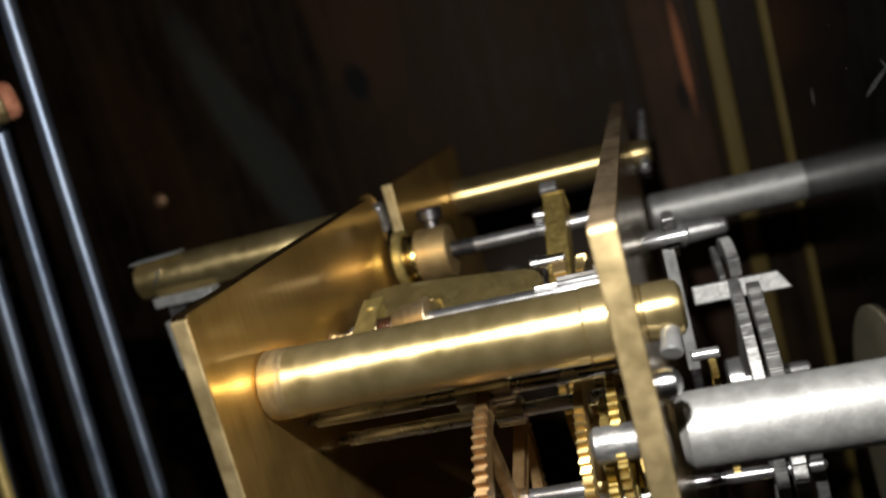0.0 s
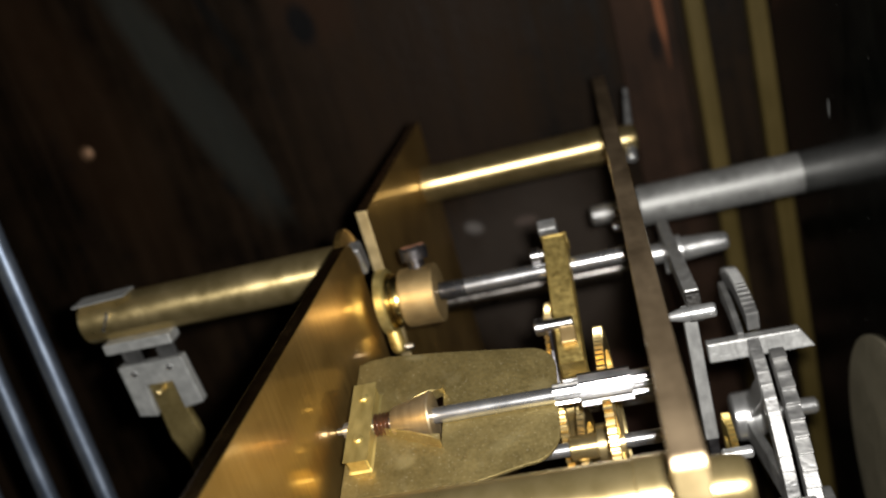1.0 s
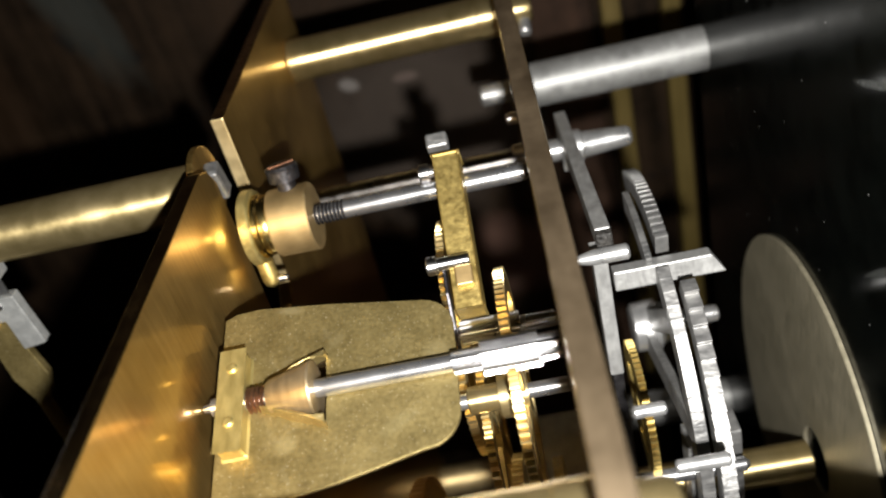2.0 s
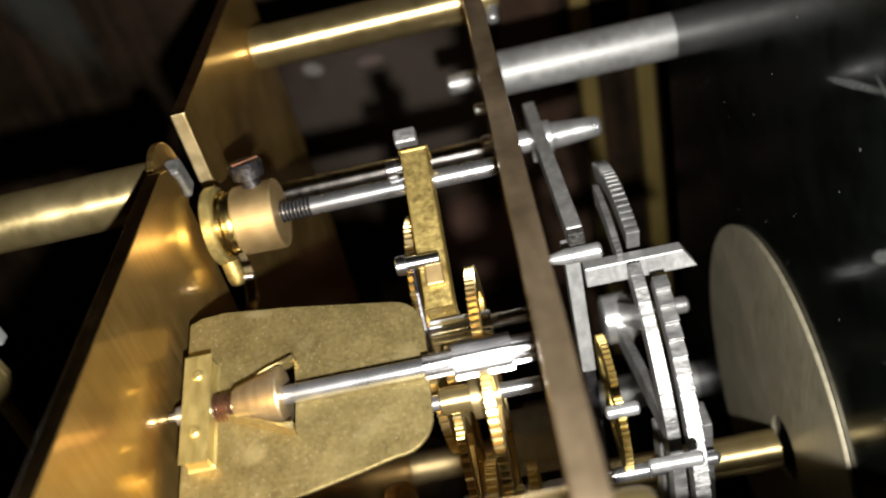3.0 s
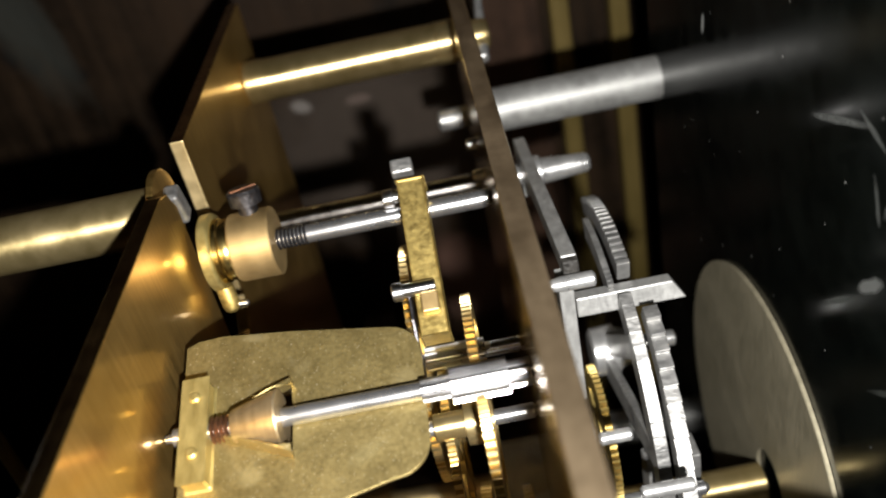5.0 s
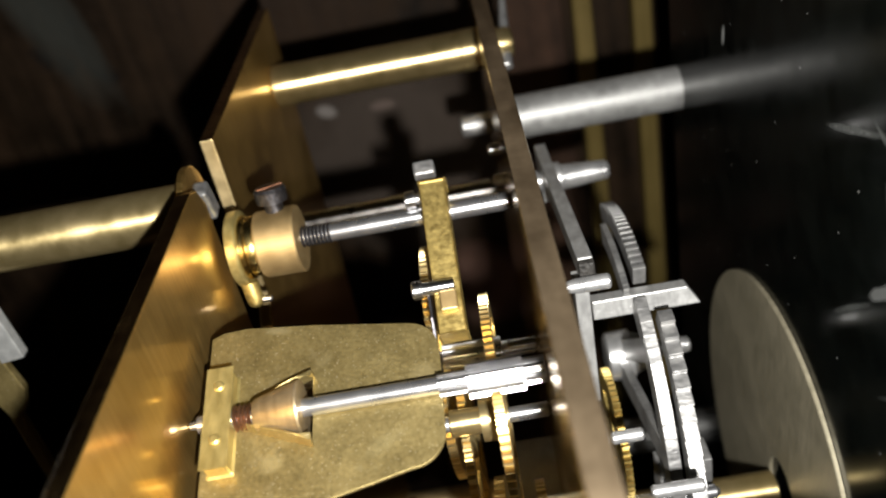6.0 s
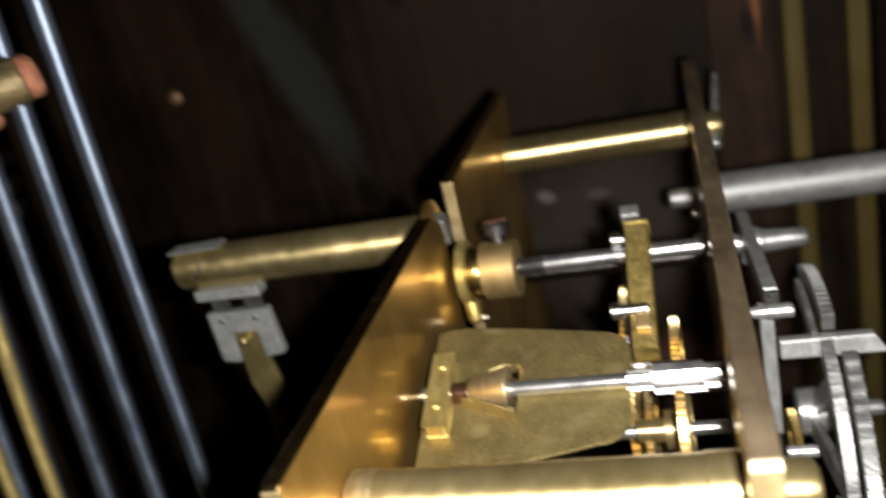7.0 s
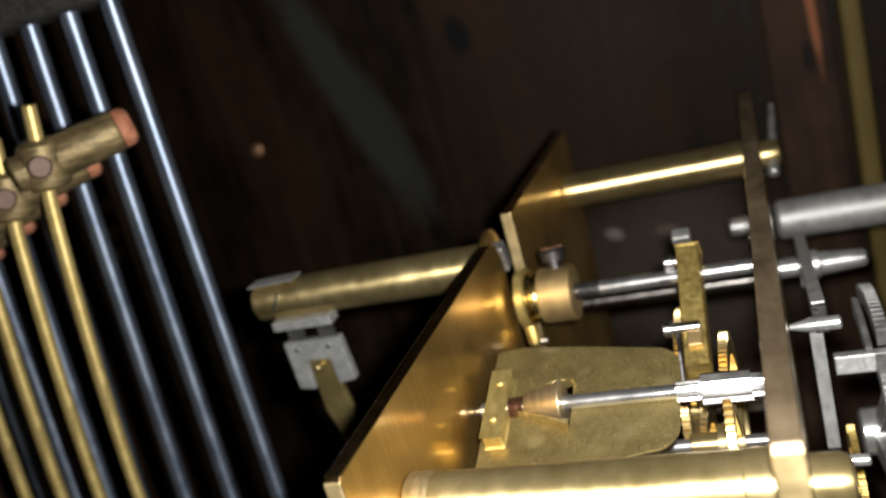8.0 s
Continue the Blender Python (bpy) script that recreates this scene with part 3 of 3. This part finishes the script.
part("boss", mesh(lathe, (53, 95.5, -88), (1, 0, 0), [(0, 7.2), (0.6, 7.8), (10.5, 7.8)], 32), ZINC, movement)
wheel(36.0, 30, -58, 27, 84, 2.2, BRASS_AGED, 4, 5)
arbor(30, -58, 1.7)
part("pinion", mesh(pinion, 30.5, 41, 30, -32.2, 3.0, 1.8, 8), STEEL, movement)
arbor(30, -32.2, 1.4)
part("pinion", mesh(pinion, 34, 39.5, 42, -42, 2.8, 1.7, 8), STEEL, movement)
arbor(42, -42, 1.5)
wheel(52.0, 38, -59, 23, 80, 1.8)
wheel(55.5, 38, -59, 17.5, 40, 1.6, BRASS_CAST)
wheel(58.8, 34, -51, 19, 66, 1.6, BRASS_CAST)
arbor(40, -60, 1.7)

# steel pins on the front plate's inner side
for y, z in ((158, -31), (146, -34)):
    part("pin", mesh(rod, (60.6, y, z), (63.9, y, z), 1.5, 0.5, 16), STEEL, movement)

part("screw", mesh(lathe, (67.9, 9, -28.5), (1, 0, 0), [(0, 2.4), (1.2, 2.6), (2.6, 2.2), (3.4, 1.2), (3.6, 0)], 20), STEEL, movement)

# brass post behind the back plate with the suspension hung under it
part("rear_post", mesh(lathe, (-79.0, 112.2, -9.3), (1, 0, 0), [(0, 5.5), (0.6, 6.1), (75.3, 6.1), (75.6, 6.0)], 40), BRASS_TURNED, movement, "round brass post behind the back plate")
part("post_foot", mesh(prism, round_corner((0, 0), 8.8, 0, 360, 28)[:-1], (-3.3, 112.2, -8.6), (0, 1, 0), (0, 0, 1), (-1, 0, 0), 1.6, 0.3), BRASS_PLATE, movement)
part("bushing", mesh(block, (-0.9, 110.6, -7.0), (3.4, 4.4, 8), Matrix.Rotation(0.25, 3, "X"), 0.8), STEEL_CUT, movement)

# ---- front work: levers and racks between plate and dial ----
part("stud", mesh(lathe, (67.9, 149.5, -38.4), (1, 0, 0), [(0, 2.8), (4.6, 2.8), (4.8, 2.2), (5, 2.2), (8.2, 2.4), (8.4, 4.2), (10.4, 4.2), (10.8, 3.4), (22.4, 2.5), (23.2, 1.8)], 24), SATIN, movement)
lifter = part("lever", mesh(prism, [(158, -32), (158, -44), (149, -45), (146, -36), (110, -28.5), (82.2, -23), (82.2, -18.8), (148, -30.5)], (73.0, 0, 0), (0, 1, 0), (0, 0, 1), (1, 0, 0), 3.0, 0.3), LEVER_STEEL, movement, "flat milled steel lever")
part("lever_tip", mesh(block, (74.5, 81.2, -22.2), (3.0, 1.8, 6.5), None, 0.3), IRON, lifter)
warning = part("lever", mesh(prism, [(81, -24), (86, -24), (88, -40), (88, -56), (82.6, -56), (82, -40)], (71.8, 0, 0), (0, 1, 0), (0, 0, 1), (1, 0, 0), 2.8, 0.3), LEVER_STEEL, movement, "flat milled steel lever")
# the same lever further down, in dark steel to paint the shadow on it
part("lever_tail", mesh(prism, [(82.8, -55.5), (88, -55.5), (88, -100), (82, -100)], (72.2, 0, 0), (0, 1, 0), (0, 0, 1), (1, 0, 0), 2.2, 0.3), STEEL_DARK, warning, "lower end of the lever, coloured dark for shadow")
part("pin", mesh(lathe, (68, 78.5, -22.3), (1, 0, 0), [(0, 0.6), (3, 1.3), (4, 1.5), (10, 1.5), (10.4, 1.1)], 18), SATIN, movement)
part("rack_arm", mesh(prism, [(76.5, -2.2), (99.6, -2.2), (97, 2.2), (76.5, 2.2)], (0, 95.4, -42.2), (1, 0, 0), (0, 0.2, 0.98), (0, 0.98, -0.2), 4.0, 0.3), LEVER_STEEL, movement, "steel rack hook with a slanted end")

def rack(x, thick, cy, cz, r, a0, a1, teeth, depth=1.8, width=5.5, cut=0.0):
    pts = []
    for k in range(teeth):
        a = radians(a0 + (a1 - a0) * k / teeth)
        b = radians(a0 + (a1 - a0) * (k + 0.92) / teeth)
        if cut:
            for f, q in ((0.0, r - depth), (cut * 0.8, r - depth), (cut, r), (0.98, r)):
                w = radians(a0 + (a1 - a0) * (k + f) / teeth)
                pts.append((cy + q * math.cos(w), cz + q * math.sin(w)))
            continue
        pts += [(cy + (r - depth) * math.cos(a), cz + (r - depth) * math.sin(a)), (cy + r * math.cos(b), cz + r * math.sin(b))]
    inner = [(cy + (r - width) * math.cos(radians(a1 + (a0 - a1) * k / 12)), cz + (r - width) * math.sin(radians(a1 + (a0 - a1) * k / 12))) for k in range(13)]
    return mesh(prism, pts + inner, (x, 0, 0), (0, 1, 0), (0, 0, 1), (1, 0, 0), thick, 0.12)

part("rack", rack(88.6, 3.0, 110, -80, 47.5, 118, 214, 23, 1.25), STEEL_CUT, movement, "toothed steel rack")
part("rack", rack(85.0, 2.6, 110, -80, 44.5, 112, 214, 26, 0.04, 6), STEEL_CUT, movement)
part("rack", rack(86.4, 2.8, 112, -86, 51.5, 57, 104, 20, 1.3, 5, 0.34), STEEL_CUT, movement, "toothed steel rack")
part("rack_backing", rack(83.6, 1.4, 112, -86, 49.5, 78, 108, 20, 0.04, 5), STEEL_CUT, movement)
HX = 81.0
part("rack_hub", mesh(lathe, (HX, 117.7, -74.9), (1, 0, 0), [(0, 5.2), (0.6, 6.2), (6.5, 6.4), (7, 5.4), (10, 4.4), (11, 2.4), (21, 2.0), (21.5, 1.4)], 32), SATIN, movement)
part("rack_limb", mesh(beam, (86, 115, -71), (86, 84, -45.5), 2.2, 5.5), LEVER_STEEL, movement)
part("rack_limb", mesh(beam, (84.6, 116, -77), (86, 70, -64), 2.0, 6.0), STEEL_CUT, movement)
part("rack_pin", mesh(rod, (78.5, 54.2, -53.2), (88.2, 54.2, -53.2), 1.3, 0.4, 18), SATIN, movement)
wheel(77.5, 86, -70, 15, 60, 1.5, BRASS_CAST)
part("pin", mesh(rod, (73, 60, -44), (79, 60, -44), 1.2, 0.4, 16), SATIN, movement)
arbor(75, -80.5, 1.6, 40, 97)
for x, y in ((85, 78), (94, 80)):
    part("lever", mesh(prism, [(y, -76), (y + 7, -76), (y + 8, -130), (y, -130)], (x, 0, 0), (0, 1, 0), (0, 0, 1), (1, 0, 0), 3, 0.3), STEEL_CUT, movement)
part("centre_pipe", mesh(lathe, (68, 99.3, -112.5), (1, 0, 0), [(0, 5.0), (50, 5.0), (50.3, 4.4)], 32), BRASS_TURNED, movement, "dull brass centre pipe")

# ---- the dial ----
dial = thing("clock_dial", (122, 110, -244), "black lacquered arched clock dial seen from behind", "clock dial")
part("dial_plate", mesh(prism, [(16, -244), (200, -244), (200, 62), (178, 62)] + round_corner((108, 62), 68, 0, 180, 40) + [(38, 62), (16, 62)], (121, 0, 0), (0, 1, 0), (0, 0, 1), (1, 0, 0), 3.0, 0.5), DIAL_BLACK, dial, "black lacquered dial plate with pale marks")
bm = bmesh.new()
n = 96
lo = [[bm.verts.new(V(x, cy + r * math.cos(2 * math.pi * k / n), cz + r * math.sin(2 * math.pi * k / n))) for k in range(n)] for x, cy, cz, r in ((119.9, 99.3, -113, 8.5), (119.9, 108.3, -112.8, 52.4), (120.1, 108.3, -112.8, 52.7), (120.9, 108.3, -112.8, 52.7), (120.9, 99.3, -113, 8.5))]
for a, b in zip(lo, lo[1:] + lo[:1]):
    for k in range(n):
        j = (k + 1) % n
        bm.faces.new((a[k], a[j], b[j], b[k]))
part("disc", bm, DISC_GREY, dial, "matt grey metal disc with a round hole")
for y, z in ((20.2, -42.0), (192.5, -38.9), (28.3, -181), (191.0, -181)):
    dp = part("dial_pillar", mesh(lathe, (69, y, z), (1, 0, 0), [(0, 5.2), (1.4, 6.6), (52.1, 6.6)], 36), ZINC, dial, "grey cast dial pillar")
    part("tip", mesh(lathe, (54, y, z), (1, 0, 0), [(0, 2.2), (0.8, 3.2), (9.9, 3.2)], 24), STEEL_CUT, dp)

# ---- chime rods ----
chime = thing("chime_block", (-150, 118, 86), "black cast iron block with hanging steel chime rods", "chime rods")
part("block", mesh(block, (-155, 118, 99), (128, 26, 26), None, 2.5), IRON, chime)
for k in range(7):
    x = -94 - 14.8 * k
    lean = min(4.2 + 2.6 * k, 12) / 100
    low = -330 + 16 * k
    part("chime_rod", mesh(rod, (x, 115, 87), (x - lean * (87 - low), 115, low), 2.7, 0.5, 20), ROD_STEEL, chime, "blued steel chime rod")

HD = Vector((0.75, 0.65, 0.12)).normalized()

def hammer(x, y, z, back=0.0):
    """A hammer on its wire; (x, y, z) is where the wire passes through the head."""
    h = thing("chime_hammer", (x, y, z - 270), "stained brass chime hammer with a leather tip on a brass wire", "chime hammer", "chime hammers")
    c = Vector((x, y, z))
    side = Vector((HD.y, -HD.x, 0)).normalized()
    part("head", mesh(lathe, c - HD * 8, HD, [(0, 4.4), (0.8, 5.1), (9, 5.2), (13, 6.0), (29.6, 6.0), (30.2, 5.6)], 14), HAMMER_BRASS, h, "stained brass hammer head")
    part("leather_tip", mesh(lathe, c + HD * 22.3, HD, [(0, 5.6), (2.6, 5.5), (3.8, 4.5), (4.2, 2.6), (4.3, 0)], 24), LEATHER, h, "red leather tip")
    part("clamp", mesh(lathe, c - Vector((0, 0, 6.8)), (0.12, 0, 1), [(0, 4.6), (1.2, 5.9), (3.2, 6.4), (10.4, 6.4), (12.4, 5.9), (13.6, 4.6)], 28), HAMMER_BRASS, h)
    part("clamp_screw", mesh(lathe, c + side * 5.4 - HD * 0.5, side, [(0, 3.2), (1.6, 3.2), (2.2, 2.6), (2.25, 0)], 20), SCREW_COPPER, h)
    cu = bpy.data.curves.new("wire", "CURVE")
    cu.dimensions, cu.bevel_depth, cu.bevel_resolution = "3D", 2.0 * MM, 4
    cu.use_fill_caps = True
    sp = cu.splines.new("BEZIER")
    way = [(x + 3.5, y, z + 16), (x, y, z), (x - 3.6, y, z - 16), (x - 17.5, y + 0.5, z - 110), (x - 24, y + 1, z - 270)]
    sp.bezier_points.add(len(way) - 1)
    for q, w in zip(sp.bezier_points, way):
        q.co = Vector(w) * MM - h.location
        q.handle_left_type = q.handle_right_type = "AUTO"
    ob = new("wire", cu)
    cu.materials.append(BRASS_WIRE)
    ob.parent = h
    return h

SCREW_COPPER = surface("coppery_screw", (0.045, 0.028, 0.022), (0.15, 0.095, 0.075), (0.5, 0.65), 0.6)
for k in range(5):
    hammer(-115 - 16.2 * k, 89, 49 - 6.2 * k)

# ---- pendulum suspension ----
susp = thing("pendulum_suspension", (-60, 108, -40), "tinned steel pendulum suspension with a brass leader", "pendulum suspension")
bm = bmesh.new()
block(bm, (-66, 108, -15.8), (19.5, 5.5, 3.0), None, 0.4)
part("top_cheek", bm, SUSPENSION, susp)
for x in (-70.2, -60.2):
    part("spring_strip", mesh(block, (x, 108, -19.6), (5.4, 0.5, 7.0), None, 0), surface("thin_spring_steel", (0.10, 0.10, 0.10), (0.2, 0.2, 0.2), (0.3, 0.5), 0.8), susp)
part("lower_cheek", mesh(prism, [(-75, -22), (-56.2, -22), (-55.2, -36.2), (-61, -37), (-61.3, -28.5), (-69.2, -28.5), (-69.4, -38), (-74.6, -37.2)], (0, 106.5, 0), (1, 0, 0), (0, 0, 1), (0, 1, 0), 3.0, 0.3), SUSPENSION, susp, "tinned steel cheek plate")
bm = bmesh.new()
for x, z in ((-71, -24.4), (-60.5, -24.2)):
    lathe(bm, (x, 106.6, z), (0, -1, 0), [(0, 0.9), (0.4, 0.8), (0.6, 0.3), (0.62, 0)], 12)
part("rivet", bm, STEEL, susp)
part("leader", mesh(prism, [(-69, -28.6), (-61.4, -28.6), (-60.8, -39), (-59.8, -46), (-62, -52), (-64, -53), (-64, -160), (-67, -160), (-67, -53), (-69, -46)], (0, 107.4, 0), (1, 0, 0), (0, 0, 1), (0, 1, 0), 2.2, 0.3), BRASS_DULL, susp, "brass pendulum leader")
part("cross_pin", mesh(rod, (-65.5, 104.2, -30.5), (-64.5, 110.5, -30.2), 0.9), BRASS_TURNED, susp)

susp.location.x += 1.8 * MM  # hangs under the end of the post
part("clip", mesh(prism, [(-79.5, -0.3), (-64, 0.2), (-64, 0.6), (-79.5, 0.1)], (0, 108.2, -3.2), (1, 0, 0), (0, 0, 1), (0, 1, 0), 6.0, 0), SUSPENSION, movement, "thin tinned strip lying on the brass post")
part("stay_wire", mesh(rod, (-72, 105.8, -10.4), (-69, 106.4, -5.8), 0.45, 0.1, 10), STEEL, movement)
for y, z in ((223, 8.6), (220.5, -3.2), (218.5, -13.5)):
    s = thing("bolt", (-219.6, y, z), "small steel bolt head on the case back", "bolt", "bolts on the case back")
    part("bolt_head", mesh(lathe, (-219.9, y, z), (1, 0, 0), [(0, 4.2), (2.2, 4.0), (3.2, 2.6), (3.4, 0)], 18), STEEL_CUT, s)
